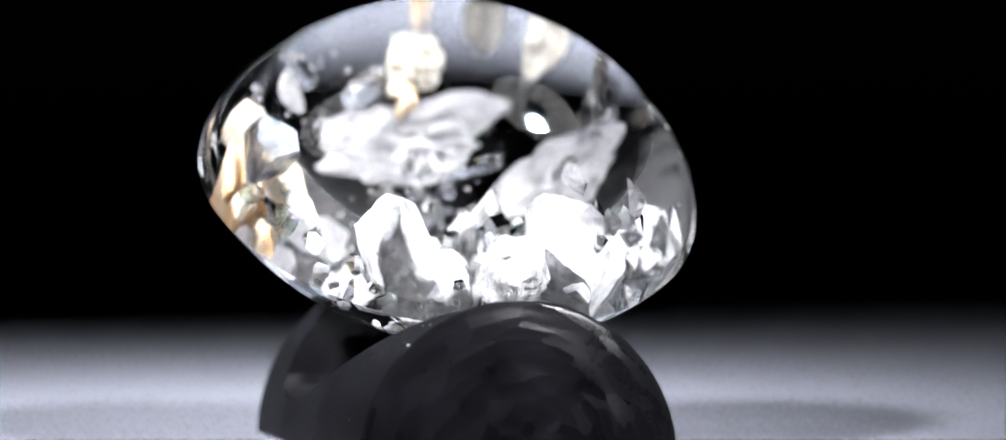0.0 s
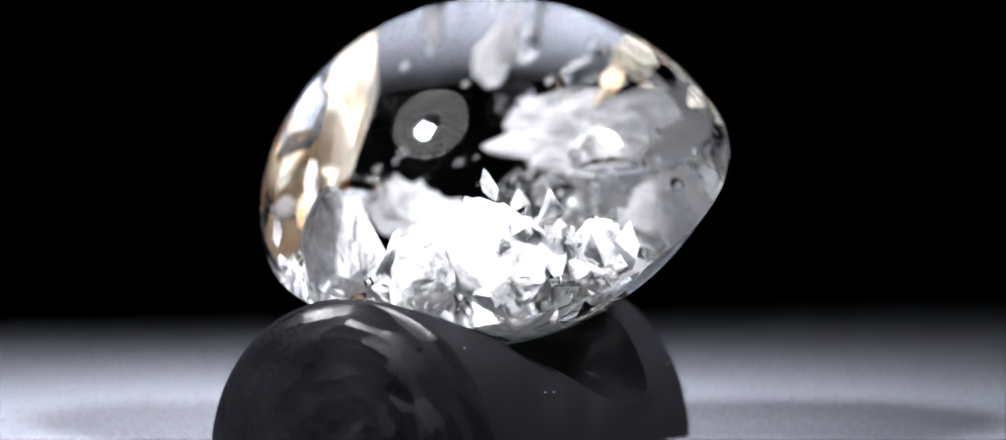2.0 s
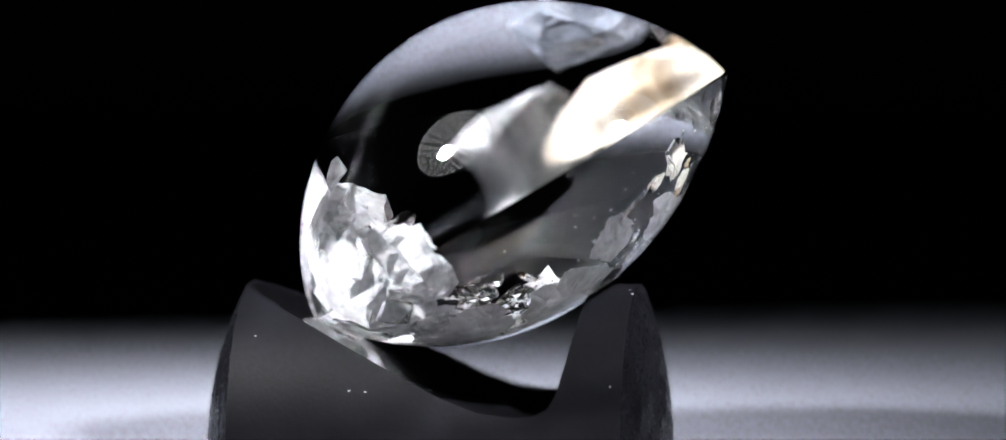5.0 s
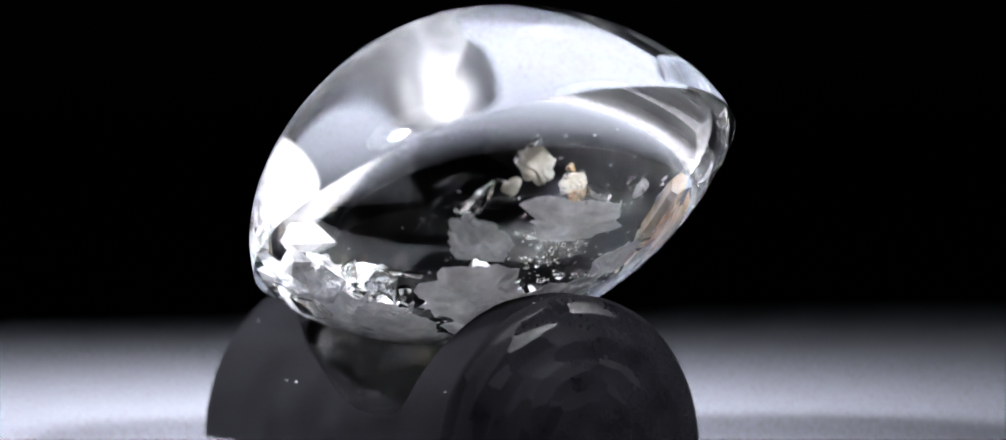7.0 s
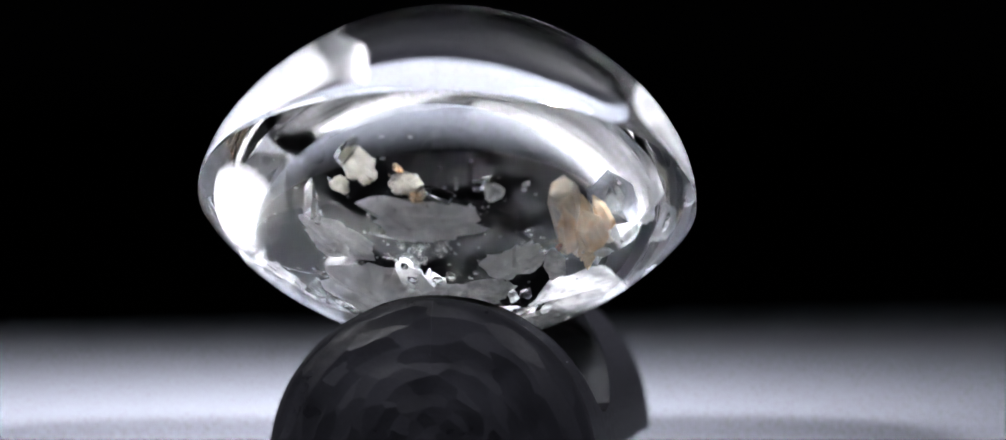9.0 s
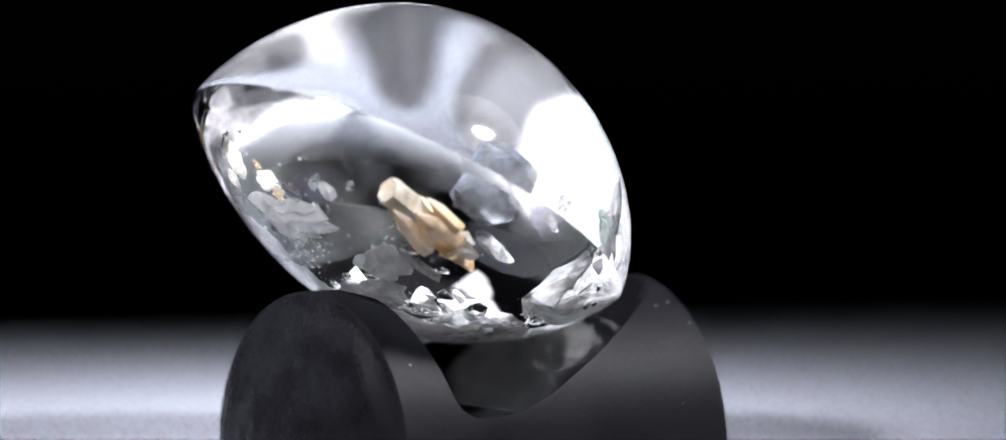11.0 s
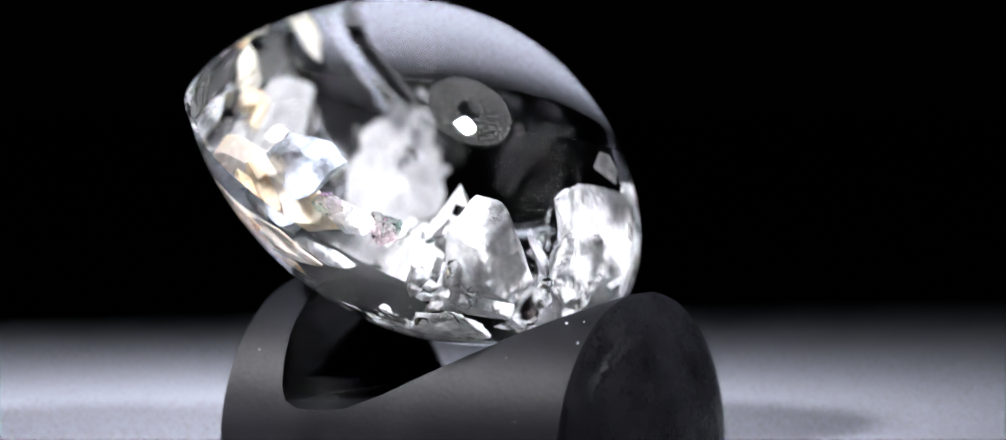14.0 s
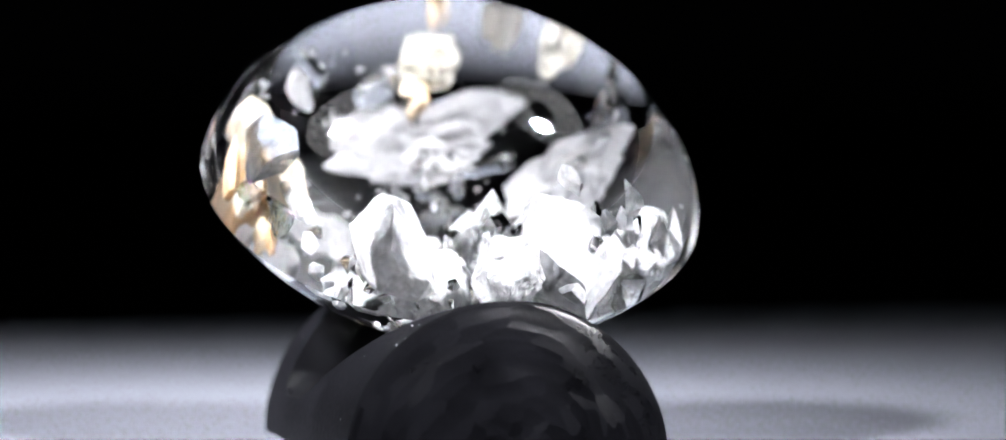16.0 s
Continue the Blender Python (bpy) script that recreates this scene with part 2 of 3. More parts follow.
def stand():
    def section(x, arc=26, flat=14):
        top = min(cut_height(x), AXIS_Z + RADIUS)
        low, high = math.asin((FOOT - AXIS_Z) / RADIUS), math.asin(min(1.0, (top - AXIS_Z) / RADIUS))
        side = [(RADIUS * math.cos(a), AXIS_Z + RADIUS * math.sin(a)) for a in (low + (high - low) * i / arc for i in range(arc + 1))]
        w = side[-1][0]
        over = [(w - 2 * w * i / flat, top) for i in range(1, flat)] if w > 0.5 else [(0.4 - 0.8 * i / flat, top) for i in range(1, flat)]
        return side + over + [(-y, z) for y, z in reversed(side)]
    xs = [ENDS[0]]
    while xs[-1] < ENDS[1] - 1:
        xs.append(min(ENDS[1], xs[-1] + (2.5 if -222 < xs[-1] < -140 else 8)))
    bm = bmesh.new()

    def cap(x, sign):
        rim = section(x)
        bulge = BULGE[sign > 0]
        sphere = (RADIUS ** 2 + bulge ** 2) / (2 * bulge)
        rings = []
        for k in (0.02, 0.2, 0.4, 0.6, 0.75, 0.87, 0.94, 0.98):
            ring = []
            for y, z in rim:
                y, z = y * k, FOOT + (z - FOOT) * k
                d2 = y * y + (z - AXIS_Z) ** 2
                rise = max(0.0, math.sqrt(sphere ** 2 - d2) - (sphere - bulge))
                ease = min(1.0, (1 - k) / 0.05)
                ring.append((x + sign * rise * ease, y, z))
            rings.append(ring)
        return rings
    rings = cap(ENDS[0], -1)
    rings += [[(x, y, z) for y, z in section(x)] for x in xs]
    rings += list(reversed(cap(ENDS[1], 1)))
    loops(bm, [[(a * MM, b * MM, c * MM) for a, b, c in r] for r in rings], caps=(True, True))
    bmesh.ops.remove_doubles(bm, verts=bm.verts, dist=1e-7)
    ob = part("display_stand", bm, STAND, smooth=38)
    ob.cycles.is_caustics_receiver = True
    ob.data.materials.append(POLISHED)
    ob.data.materials.append(CARVED)
    for f in ob.data.polygons:
        x, y, z = f.center / MM
        if ENDS[0] + 3 < x < ENDS[1] - 3 and z > FOOT + 5 and math.hypot(y, z - AXIS_Z) < RADIUS - 4:
            f.material_index = 1
        elif x < ENDS[0] - 3 or x > ENDS[1] + 3:
            f.material_index = 2
    rng = random.Random(5)
    bm = bmesh.new()
    for i in range(22):
        a, x = rng.uniform(-1.3, 1.3), rng.uniform(*ENDS)
        z = AXIS_Z + RADIUS * math.cos(a)
        if z > cut_height(x) - 6:
            continue
        r = rng.uniform(0.7, 1.6)
        bmesh.ops.create_icosphere(bm, subdivisions=1, radius=r * MM, matrix=Matrix.Translation((x * MM, RADIUS * math.sin(a) * MM, z * MM)) @ Matrix.Diagonal((1.6, 1, 0.7, 1)))
    tagged(part("dust_specks", bm, SNOW, ob, "pale dust specks"), kind="stuff")
    return tagged(ob, "black half-round stand with a notched saddle, faintly scratched", "display stand")


# ---- the stone ----
LENS = Matrix.Translation((-100.4, 8.6, 444.5)) @ pose(0, 0, 0, 0, 31.08, 0) @ pose(0, 0, 0, -0.34, 0, 0) @ pose(0, 0, 0, 0, 0, -3.48)
LONG, WIDE, DOME, KEEL = 368.0, 391.0, 300.0, 190.0


def in_lens(u, v, n):
    return (LENS @ Vector((u, v, n))) * MM


def dome_height(u, v):
    """The upper face's height over the girdle; u and v as shares of the half axes."""
    k = max(0.0, 1 - u * u - v * v)
    return DOME * (1 + 0.026 * u) * k ** (0.661 - 0.049 * u - 0.069 * v * v)


def keel_depth(u, v):
    k = max(0.0, 1 - u * u - v * v)
    return KEEL * (1 + 0.08 * u) * k * (1.365 / (k + 0.365)) ** (0.229 + 0.037 * u)


def tucked(q, k=0.94):
    """The point q of the lens's own space, moved inside the stone where it lies outside."""
    u, v = q[0] / LONG, q[1] / WIDE
    r = math.hypot(u, v)
    if r > k:
        u, v = u * k / r, v * k / r
    return Vector((u * LONG, v * WIDE, max(-k * keel_depth(u / 0.985, v / 0.985), min(k * dome_height(u / 0.985, v / 0.985), q[2]))))


def lens_body():
    bm = bmesh.new()
    steps, sides = 64, 200
    rings = []
    for sign, face in ((-1, keel_depth), (1, dome_height)):
        half = []
        for i in range(steps + 1):
            r = math.sin(math.pi / 2 * i / steps) if i else 0.004
            ring = []
            for j in range(sides):
                a = math.tau * j / sides
                u, v = math.cos(a) * r, math.sin(a) * r
                wob = 1 + 0.008 * noise.noise(Vector((u * 1.6 + 5 * sign, v * 1.6, 2.0)))
                lean = 1 + 0.025 * math.sin(2 * a)
                ring.append(in_lens(u * (370.5 if u > 0 else 365.7) * lean, v * (387.8 if v > 0 else 393.4) * lean, sign * (face(u, v) * wob + 0.8)))
            half.append(ring)
        rings += half if sign < 0 else list(reversed(half))[1:]
    loops(bm, rings, caps=(True, True))
    bm.normal_update()
    return bm


def hull(bm, m, size, count, rng):
    """A faceted lump: the hull of random points."""
    pts = []
    for _ in range(count):
        d = Vector((rng.gauss(0, 1), rng.gauss(0, 1), rng.gauss(0, 1))).normalized() * rng.uniform(0.75, 1.0)
        pts.append(bm.verts.new(m @ Vector((d.x * size[0], d.y * size[1], d.z * size[2]))))
    bmesh.ops.convex_hull(bm, input=pts)
    loose = [v for v in pts if v.is_valid and not v.link_faces]
    bmesh.ops.delete(bm, geom=loose, context="VERTS")


def chunk(bm, m, size, count, rng, rough=0.12):
    """A broken lump: a hull with cracked, uneven faces."""
    own = bmesh.new()
    hull(own, Matrix(), size, count, rng)
    bmesh.ops.triangulate(own, faces=own.faces)
    bmesh.ops.subdivide_edges(own, edges=own.edges[:], cuts=8, use_grid_fill=True)
    off = Vector((rng.uniform(0, 90), rng.uniform(0, 90), 0))
    for v in own.verts:
        q = v.co / max(size)
        v.co += (noise.noise_vector(q * 3.5 + off) + 0.5 * noise.noise_vector(q * 9.0 + off) + 0.3 * noise.noise_vector(q * 24.0 + off)) * min(size) * rough * 2
        v.co = LENS @ tucked(LENS.inverted() @ (m @ v.co))
    bmesh.ops.triangulate(own, faces=own.faces)
    me = bpy.data.meshes.new("chunk")
    own.to_mesh(me)
    own.free()
    bm.from_mesh(me)
    bpy.data.meshes.remove(me)


def prism(bm, m, radius, length, sides=6, tip=0.35):
    rings = []
    for z, k in ((0, 0.8), (length * 0.08, 1.0), (length * (1 - tip), 0.95), (length, 0.12)):
        rings.append([m @ Vector((radius * k * math.cos(math.tau * i / sides), radius * k * math.sin(math.tau * i / sides) * 0.8, z)) for i in range(sides)])
    loops(bm, rings, caps=(True, True))


def flake(bm, m, rx, ry, thick, rng, points=44, layers=9):
    """A jagged plate with a rough face on both sides."""
    off = rng.uniform(0, 50)
    edge = []
    for i in range(points):
        a = math.tau * i / points
        r = 0.8 + 0.3 * noise.noise(Vector((math.cos(a) * 1.2 + off, math.sin(a) * 1.2, off))) + 0.16 * noise.noise(Vector((math.cos(a) * 4 + off, math.sin(a) * 4, off))) + rng.uniform(-0.045, 0.045)
        edge.append((r * math.cos(a) * rx, r * math.sin(a) * ry))
    rings = []
    for side in (-1, 1):
        half = []
        for k in range(layers):
            f = (k + 0.05) / (layers - 1 + 0.05)
            ring = []
            for x, y in edge:
                bulge = thick * (1 - f ** 3) * (0.4 + 1.6 * abs(noise.noise(Vector((x * f / rx * 2.6 + off, y * f / ry * 2.6, side * 3.0)))) + 0.35 * noise.noise(Vector((x * f / rx * 7 + off, y * f / ry * 7, side * 5.0))))
                bend = 0.25 * thick * math.sin(x * f / rx * 2 + off)
                ring.append(m @ Vector((x * f, y * f, side * (bulge + 0.05 * thick) + bend)))
            half.append(ring)
        rings += half if side < 0 else list(reversed(half))
    loops(bm, rings, caps=(True, True))


def local(u, v, n, rx=0, ry=0, rz=0):
    return LENS @ pose(u, v, n, rx, ry, rz)


def scaled(bm):
    bmesh.ops.scale(bm, vec=(MM, MM, MM), verts=bm.verts)
    return bm


def keel(u, v, depth):
    """The height in the lens's own space that lies depth above the lower face."""
    return -keel_depth(u / LONG, v / WIDE) + depth


def stone():
    rng = random.Random(11)
    thing = tagged(new("quartz_cabochon"), "clear polished quartz lens with white and orange inclusions on black stand", "gemstone")
    part("body", lens_body(), QUARTZ, thing, "clear polished quartz", smooth=33)

    def plate(u, v, depth, rx, ry, thick, tilt, mat, label, name="flake"):
        bm = bmesh.new()
        flake(bm, pose(u, v, 0, *tilt), rx, ry, thick, rng)
        for w in bm.verts:
            w.co = LENS @ Vector((w.co.x, w.co.y, w.co.z + keel(w.co.x, w.co.y, depth)))
        part(name, scaled(bm), mat, thing, label)

    # jagged plates that lie along the lower face
    plate(-158, -11, 50, 42, 106, 8, (2, 3, 8), SNOW, "snowy white jagged flake")
    plate(-106, 130, 50, 46, 68, 9, (-3, 2, 20), SNOW, "snowy white jagged flake")
    plate(8, 88, 48, 84, 100, 14, (4, 3, -20), SNOW, "snowy white rough plate")
    plate(-2, -44, 38, 46, 88, 10, (-4, 2, 5), MILKY, "milky white rough plate")
    plate(98, 186, 44, 40, 32, 9, (0, 0, 30), SNOW, "snowy white jagged flake")
    plate(-55, -122, 50, 50, 55, 10, (-6, -3, 10), SNOW, "snowy white jagged flake")
    plate(-187, -118, 52, 20, 18, 5, (0, -12, 0), SNOW, "small white flake")
    plate(-185, -164, 52, 7, 7, 2, (0, -20, 0), SNOW, "small white flake")
    plate(-231, 80, 58, 26, 42, 8, (12, 10, 15), CREAM, "cream coloured glassy flake")
    plate(-202, 112, 56, 22, 20, 6, (-16, 12, 60), CREAM, "cream coloured glassy flake")
    plate(-209, 13, 62, 17, 32, 6, (-8, 10, 0), CREAM, "cream coloured glassy flake")
    plate(95, 20, 38, 78, 120, 18, (0, 8, 40), SNOW, "snowy white rough plate")
    plate(180, -60, 42, 70, 85, 10, (-6, 14, 10), MILKY, "milky white jagged flake")
    plate(170, 110, 45, 65, 80, 10, (8, 12, -30), MILKY, "milky white jagged flake")
    plate(125, 140, 30, 70, 84, 9, (0, 0, 15), SNOW, "snowy white rough plate")
    plate(205, 90, 30, 60, 74, 9, (0, 0, 70), SNOW, "snowy white rough plate")
    plate(225, -20, 30, 60, 90, 9, (0, 0, 0), SNOW, "snowy white rough plate")

    # the amber crystals with their rusty foot
    def crystal(name, u, v, depth, tilt, radius, length, mat, label, sides=6):
        bm = bmesh.new()
        prism(bm, local(u, v, keel(u, v, depth), *tilt), radius, length, sides)
        part(name, scaled(bm), mat, thing, label)
    crystal("crystal", -150, -208, 62, (0, 84, 8), 30, 190, AMBER_HAZE, "hazy crystal with an amber tint")
    for u, v, depth, tilt, radius, length in ((-40, -202, 52, (0, -80, 6), 19, 92), (-22, -238, 52, (0, -82, -4), 26, 84), (-34, -220, 78, (0, -66, 2), 17, 76), (-40, -258, 60, (0, -72, -14), 13, 70)):
        crystal("crystal", u, v, depth, tilt, radius, length, AMBER, "stubby amber orange crystal")
    for name, u, v, depth, size, mat, label in (("lump", -30, -246, 66, (26, 24, 16), CREAM, "pale cream lump"),
                                                ("lump", -30, -222, 52, (56, 14, 12), AMBER, "amber orange streak"), ("lump", 10, -216, 66, (34, 10, 16), AMBER, "amber orange streak"),
                                                ("lump", -60, -193, 50, (17, 9, 12), RUST, "dark rust red lump"), ("lump", -4, -244, 48, (18, 20, 9), SNOW, "snowy white lump"),
                                                ("lump", -30, -180, 40, (58, 22, 8), MILKY, "milky white lump")):
        bm = bmesh.new()
        chunk(bm, local(u, v, keel(u, v, depth), 10, -8, 12), size, 16, rng)
        part(name, scaled(bm), mat, thing, label)
    bm = bmesh.new()
    for c, d, r, count in ((-230, 22, 9, 3), (-188, -2, 11, 5)):
        for _ in range(count):
            u, v = c + rng.gauss(0, 5), d + rng.gauss(0, 7)
            hull(bm, local(u, v, keel(u, v, 64), rng.uniform(0, 90), 0, 0), (r, r, r * 0.8), 10, rng)
    part("lump", scaled(bm), AMBER, thing, "small amber orange lumps")

    # clear shards
    for u, v, depth, tilt, r, length in ((-139, 170, 50, (6, -82, 4), 15, 88), (-130, 158, 50, (-10, -70, 20), 9, 46), (-188, -55, 52, (-60, -70, 0), 13, 52), (-196, -90, 54, (50, -60, 0), 10, 36),
                                         (-235, 110, 60, (10, -60, 40), 14, 52), (-130, 80, 60, (80, 0, 30), 9, 66), (-60, -160, 60, (60, 40, 0), 12, 60),
                                         (60, 160, 70, (30, 60, 0), 16, 85), (110, -130, 75, (-40, 60, 30), 18, 90), (40, 10, 85, (10, 40, 0), 14, 80)):
        crystal("shard", u, v, depth, tilt, r, length, SHARD, "clear glassy shard")

    for i in range(9):
        crystal("shard", rng.uniform(-20, 230), rng.gauss(0, 90), rng.uniform(45, 120), (rng.uniform(-90, 90), rng.uniform(-90, 90), 0), rng.uniform(6, 16), rng.uniform(35, 95), SHARD, "clear glassy shard", rng.choice((5, 6)))

    # the big cloudy crystals at the low end
    for at, size, count, mat, rough in (((135, 238, 2), (56, 56, 46), 80, CLOUDY, 0.05),
                                        ((42, -200, -10), (52, 12, 18), 26, CLOUDY, 0.06),
                                        ((265, 40, 30), (55, 55, 78), 70, CLOUDY, 0.04), ((165, -40, -45), (60, 62, 40), 70, CLOUDY, 0.05),
                                        ((160, 120, -40), (50, 50, 36), 22, CLOUDY, 0.05)):
        bm = bmesh.new()
        chunk(bm, local(*at, rng.uniform(-20, 20), rng.uniform(-20, 20), rng.uniform(0, 90)), size, count, rng, rough)
        part("cloudy_crystal", scaled(bm), mat, thing, "cloudy white crystal")

    for at, tilt, size, mat in (((226, -112, 46), (10, 24, 0), (88, 82, 92), FROST), ((204, 132, 36), (-16, 22, 0), (98, 96, 84), FROST)):
        bm = bmesh.new()
        chunk(bm, local(*at, *tilt), size, 26, rng, 0.018)
        part("cloudy_crystal", scaled(bm), mat, thing, "frosted white crystal")

    # a hazy crystal beside the amber ones
    for at, tilt, size in (((-22, -240, 22), (24, 0, 0), (62, 50, 42)),):
        bm = bmesh.new()
        chunk(bm, local(*at, *tilt), size, 22, rng, 0.02)
        part("hazy_crystal", scaled(bm), HAZE, thing, "hazy bluish white crystal")

    # broken crystals crowded round them
    for at, spread, count, low, high, mats in (((215, -185, 6), (52, 75, 30), 11, 12, 30, (MILKY, ICE, FROST)), ((190, 190, 50), (80, 95, 70), 16, 20, 50, (FROST, FROST, MILKY, ICE)),
                                               ((250, 30, 30), (50, 70, 45), 12, 10, 34, (ICE, MILKY, SHARD)), ((70, 10, -92), (60, 110, 26), 16, 12, 34, (ICE, SNOW, MILKY, SHARD)), ((60, 10, -56), (46, 60, 24), 8, 22, 42, (ICE, FROST, CLOUDY)), ((110, 150, -40), (60, 60, 30), 10, 12, 30, (ICE, SHARD, MILKY)),
                                               ((120, -20, -70), (70, 110, 34), 22, 10, 32, (ICE, MILKY, SHARD, SNOW))):
        for i in range(count):
            q = tucked([c + rng.gauss(0, 0.55) * d for c, d in zip(at, spread)], 0.8)
            a = rng.uniform(low, high)
            bm = bmesh.new()
            hull(bm, local(*q, rng.uniform(0, 180), rng.uniform(0, 180), 0), (a, a * rng.uniform(0.5, 0.9), a * rng.uniform(0.35, 0.7)), 13, rng)
            for w in bm.verts:
                w.co = LENS @ tucked(LENS.inverted() @ w.co)
            part("broken_crystal", scaled(bm), rng.choice(mats), thing)

    # clefts with rainbow colours
    for at, tilt, size in (((150, -276, 40), (70, 10, 20), (34, 26)), ((60, -300, 24), (60, -10, 40), (30, 20))):
        bm = bmesh.new()
        flake(bm, local(*at, *tilt), *size, 1.5, rng)
        for w in bm.verts:
            w.co = LENS @ tucked(LENS.inverted() @ w.co, 0.93)
        part("rainbow_cleft", scaled(bm), RAINBOW, thing, "thin cleft with rainbow colours")

    # snowy rubble on the lower face
    for i in range(34):
        u, v = rng.uniform(105, 225), rng.gauss(0, 70)
        a = rng.uniform(9, 30)
        bm = bmesh.new()
        hull(bm, local(u, v, keel(u, v, rng.uniform(30, 62)), rng.uniform(0, 180), rng.uniform(0, 180), 0), (a, a * rng.uniform(0.6, 1.1), a * rng.uniform(0.3, 0.7)), 16, rng)
        part("rubble_piece", scaled(bm), rng.choice((SNOW, SNOW, MILKY, SHARD)), thing)

    # dark grey pieces
    for at, size in (((120, 60, -70), (26, 14, 16)), ((60, -110, -80), (20, 12, 14)), ((185, 30, 10), (12, 40, 9)), ((90, -30, -85), (30, 10, 12))):
        bm = bmesh.new()
        hull(bm, local(*at, rng.uniform(-40, 40), 0, rng.uniform(0, 180)), size, 14, rng)
        part("dark_inclusion", scaled(bm), GRAPHITE, thing, "dark grey inclusion")

    # chips broken off the flakes, and a knot of glassy splinters between them
    for c, d, spread_u, spread_v, count in ((-158, -11, 34, 80, 14), (-106, 130, 34, 50, 10), (0, 80, 60, 70, 10), (-55, -122, 36, 44, 10), (-215, 60, 22, 60, 10), (-190, -90, 24, 60, 8), (-60, -190, 40, 30, 8)):
        for i in range(count):
            a = rng.uniform(0, math.tau)
            k = rng.uniform(0.85, 1.35)
            u, v = c + spread_u * k * math.cos(a), d + spread_v * k * math.sin(a)
            r = rng.uniform(2.5, 8.5)
            bm = bmesh.new()
            hull(bm, local(u, v, keel(u, v, rng.uniform(40, 60)), rng.uniform(0, 180), rng.uniform(0, 180), 0), (r, r * rng.uniform(0.5, 0.9), r * 0.35), 9, rng)
            part("chip", scaled(bm), rng.choice((SNOW, SNOW, SHARD, ICE)), thing)
    for i in range(16):
        u, v = -112 + rng.gauss(0, 22), 12 + rng.gauss(0, 18)
        r = rng.uniform(4, 10)
        bm = bmesh.new()
        hull(bm, local(u, v, keel(u, v, rng.uniform(34, 52)), rng.uniform(0, 180), rng.uniform(0, 180), 0), (r, r * 0.7, r * 0.6), 9, rng)
        part("splinter", scaled(bm), rng.choice((ICE, SHARD, FROST)), thing)

    # gas bubbles, crumbs and dust
    for i in range(26):
        u, v = -110 + rng.gauss(0, 26), 12 + rng.gauss(0, 20)
        bm = bmesh.new()
        bmesh.ops.create_icosphere(bm, subdivisions=2, radius=rng.uniform(3, 8.5), matrix=local(u, v, keel(u, v, rng.uniform(35, 60))))
        part("bubble", scaled(bm), BUBBLE, thing, smooth=60)
    for i in range(10):
        u, v = rng.uniform(-130, -20), rng.gauss(0, 85)
        bm = bmesh.new()
        bmesh.ops.create_icosphere(bm, subdivisions=2, radius=rng.uniform(4, 8), matrix=local(u, v, keel(u, v, rng.uniform(60, 75))) @ Matrix.Diagonal((1, rng.uniform(0.7, 1.3), 0.7, 1)))
        part("bubble", scaled(bm), BUBBLE, thing, smooth=60)
    bm = bmesh.new()
    for i in range(260):
        u, v = rng.gauss(-20, 130), rng.gauss(0, 120)
        if (u / LONG) ** 2 + (v / WIDE) ** 2 > 0.6:
            continue
        s = rng.uniform(1.2, 4.5)
        hull(bm, local(u, v, keel(u, v, rng.uniform(24, 75))), (s, s * 1.3, s * 0.7), 6, rng)
    tagged(part("crumbs", scaled(bm), SNOW, thing, "white crumbs and dust inside the stone"), kind="stuff")
    for o in thing.children:
        if o.name.startswith("body"):
            o.cycles.is_caustics_caster = True
        else:
            o.cycles.is_caustics_receiver = True
    return thing


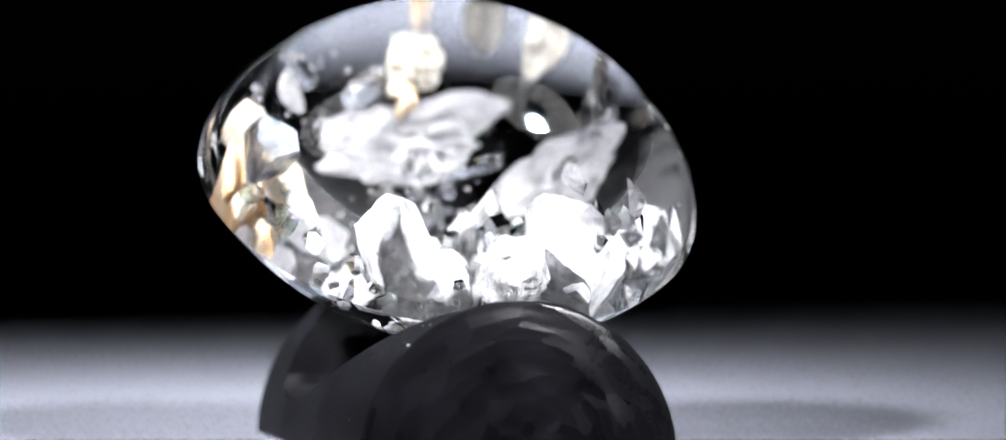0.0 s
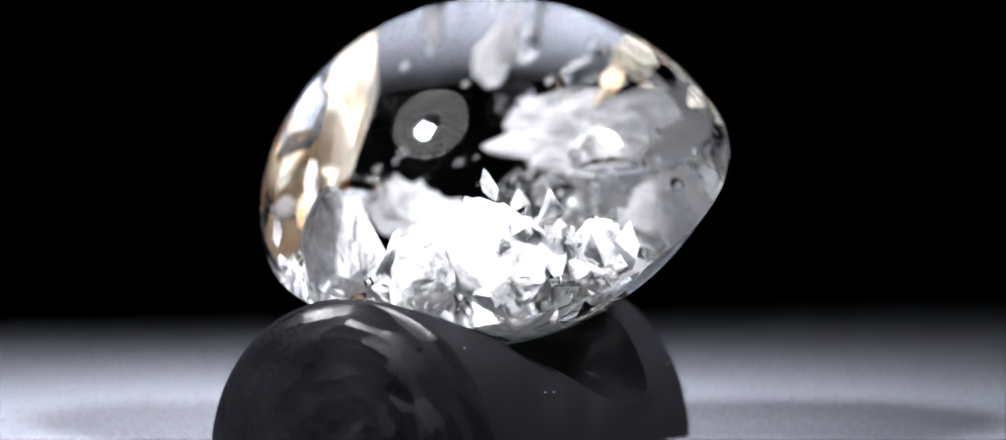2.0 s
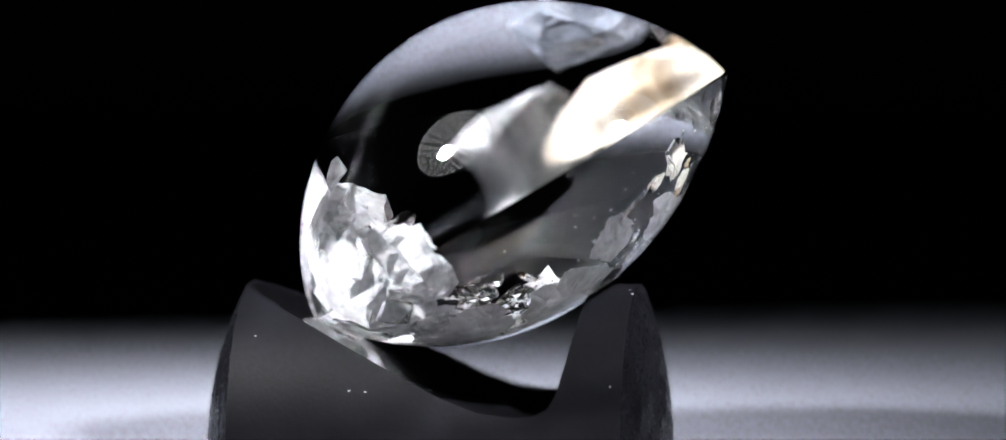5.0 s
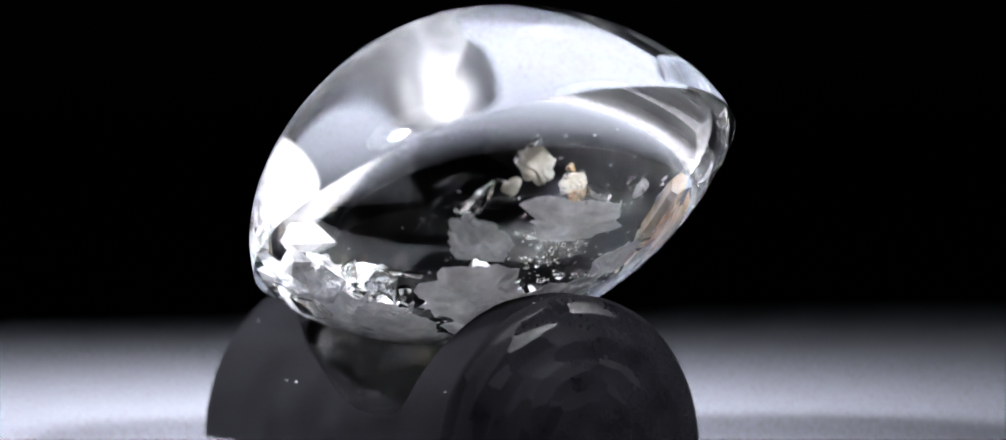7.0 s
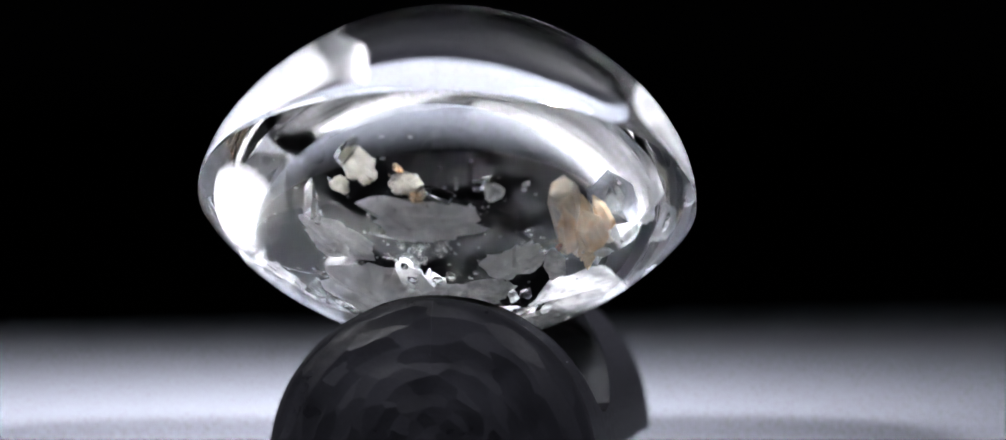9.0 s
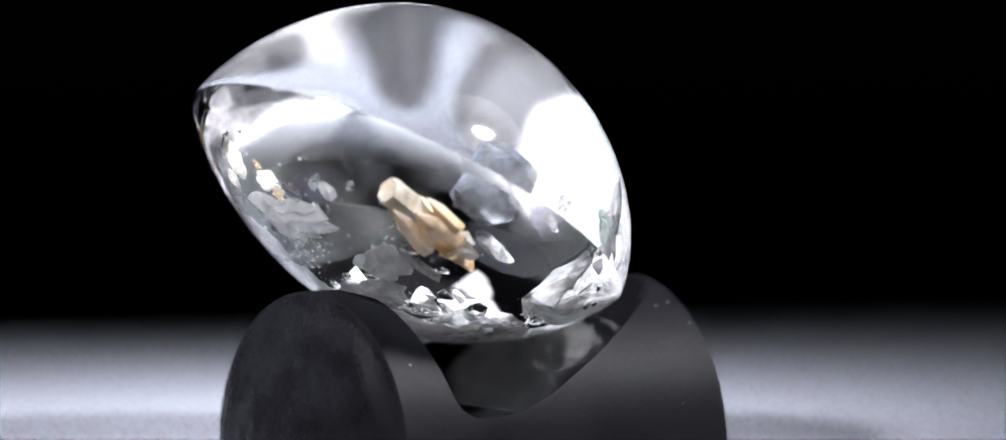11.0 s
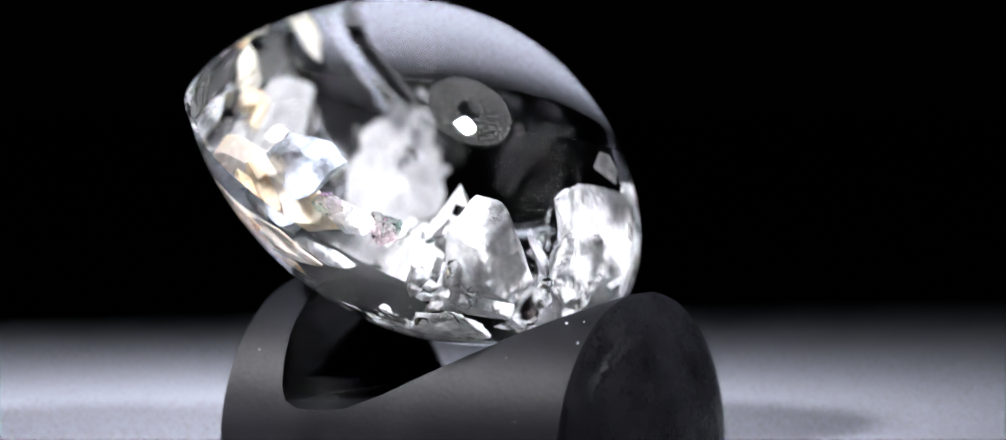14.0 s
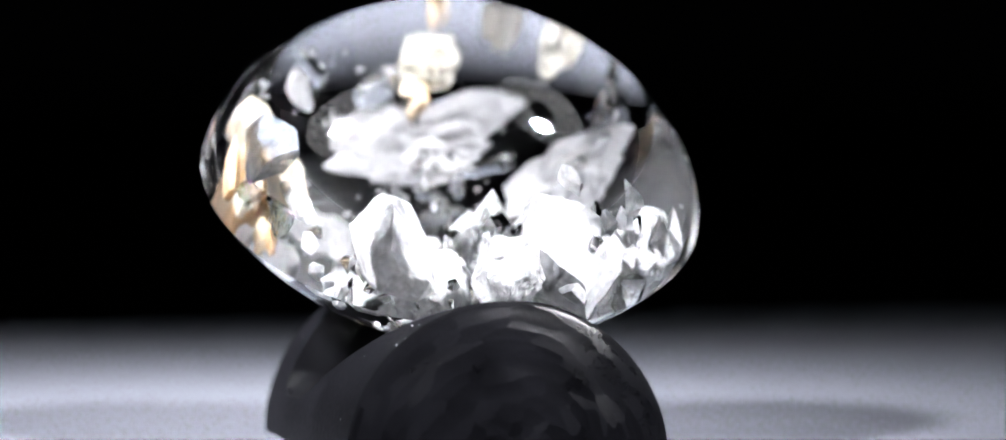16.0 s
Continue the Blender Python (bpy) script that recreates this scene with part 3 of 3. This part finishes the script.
# ---- the lamps overhead ----
def dish_lamp(way, hot, aim, power, k=0.8):
    """A round lamp with a segmented reflector and a square light; way and hot: where its middle and its light stand, seen from the stone."""
    thing = tagged(new("dish_lamp"), "round studio lamp with a segmented reflector and bright square face", "studio lamp", group="dish lamps")
    up = Vector((0, 0, 0.025))
    m = look(Vector(way).normalized() * 0.42 + up, up)
    thing.matrix_basis = m
    bm = bmesh.new()
    rings = []
    for r, z in ((0.033, 0.06), (0.08, 0.05), (0.125, 0.02), (0.15, -0.026), (0.155, -0.026), (0.13, 0.024), (0.08, 0.058), (0.026, 0.068)):
        rings.append([(k * r * math.cos(a), k * r * math.sin(a), k * z) for a in (i * math.tau / 48 for i in range(48))])
    loops(bm, rings, caps=(True, True))
    part("shell", bm, LAMP_BLACK, thing, smooth=50)
    bm = bmesh.new()
    rings = [[(k * r * math.cos(a), k * r * math.sin(a), k * z - 0.0015) for a in (i * math.tau / 48 for i in range(48))] for r, z in ((0.033, 0.0595), (0.08, 0.0495), (0.125, 0.0195), (0.147, -0.02))]
    loops(bm, rings)
    part("reflector", bm, DISH, thing, "pale reflector with its lamplight put in as a glow", smooth=50)
    bm = bmesh.new()
    top = m.translation + m.to_3x3() @ Vector((0, 0, k * 0.066))
    loops(bm, [[m.inverted() @ Vector((top.x + 0.006 * math.cos(a), top.y + 0.006 * math.sin(a), z)) for a in (i * math.tau / 12 for i in range(12))] for z in (top.z, 1.28)], caps=(True, True))
    part("hanging_rod", bm, LAMP_BLACK, thing, smooth=50)
    at = Vector(hot).normalized() * 0.40 + up
    face = look(at, aim)
    data = bpy.data.lights.new("lamp_face", "AREA")
    data.shape, data.size, data.energy, data.spread, data.color = "SQUARE", 0.045, power, radians(BEAM), (0.96, 0.965, 1.0)
    data.cycles.is_caustics_light = True
    light = new("lamp_face", data)
    light.parent = thing
    light.matrix_basis = m.inverted() @ face
    part("lamp_housing", bevelled_box((0.056, 0.056, 0.02), m.inverted() @ face @ pose(0, 0, 0.014), 0.004), LAMP_BLACK, thing)
    rows = ((0.045, 0.064, 0.056, 0.052), (0.070, 0.090, 0.050, 0.041), (0.096, 0.114, 0.038, 0.024), (0.120, 0.133, 0.018, 0.002), (0.138, 0.147, -0.006, -0.024))
    # each cell glows by itself to stand for lamplight caught in the dish
    for tier, (r0, r1, z0, z1) in enumerate(rows):
        count = 12 + 4 * tier
        for i in range(count):
            bm = bmesh.new()
            a0, a1 = (math.tau * (i + s) / count for s in (0.13, 0.87))
            quad = [(k * r * math.cos(a), k * r * math.sin(a), k * z - 0.004) for r, z, a in ((r0, z0, a0), (r0, z0, a1), (r1, z1, a1), (r1, z1, a0))]
            loops(bm, [quad, [(x, y, z - 0.002) for x, y, z in quad]], caps=(True, True))
            part("glowing_reflector_cell", bm, CELL, thing)
    return thing


setting()
BASE = stand()
STONE = stone()
dish_lamp((-0.56, -0.30, 0.77), (-0.62, -0.33, 0.72), LEFT_AIM, LEFT_POWER)
dish_lamp((0.565, -0.16, 0.80), (0.59, -0.30, 0.75), RIGHT_AIM, RIGHT_POWER)


def motions():
    """The stand and the stone turn together about the upright axis."""
    for thing in (BASE, STONE):
        walk(thing, [(k * 0.5, pose(0, 0, 0, 0, 0, -360 * (k * 0.5 - SIDE_ON) / PERIOD)) for k in range(33)])


motions()
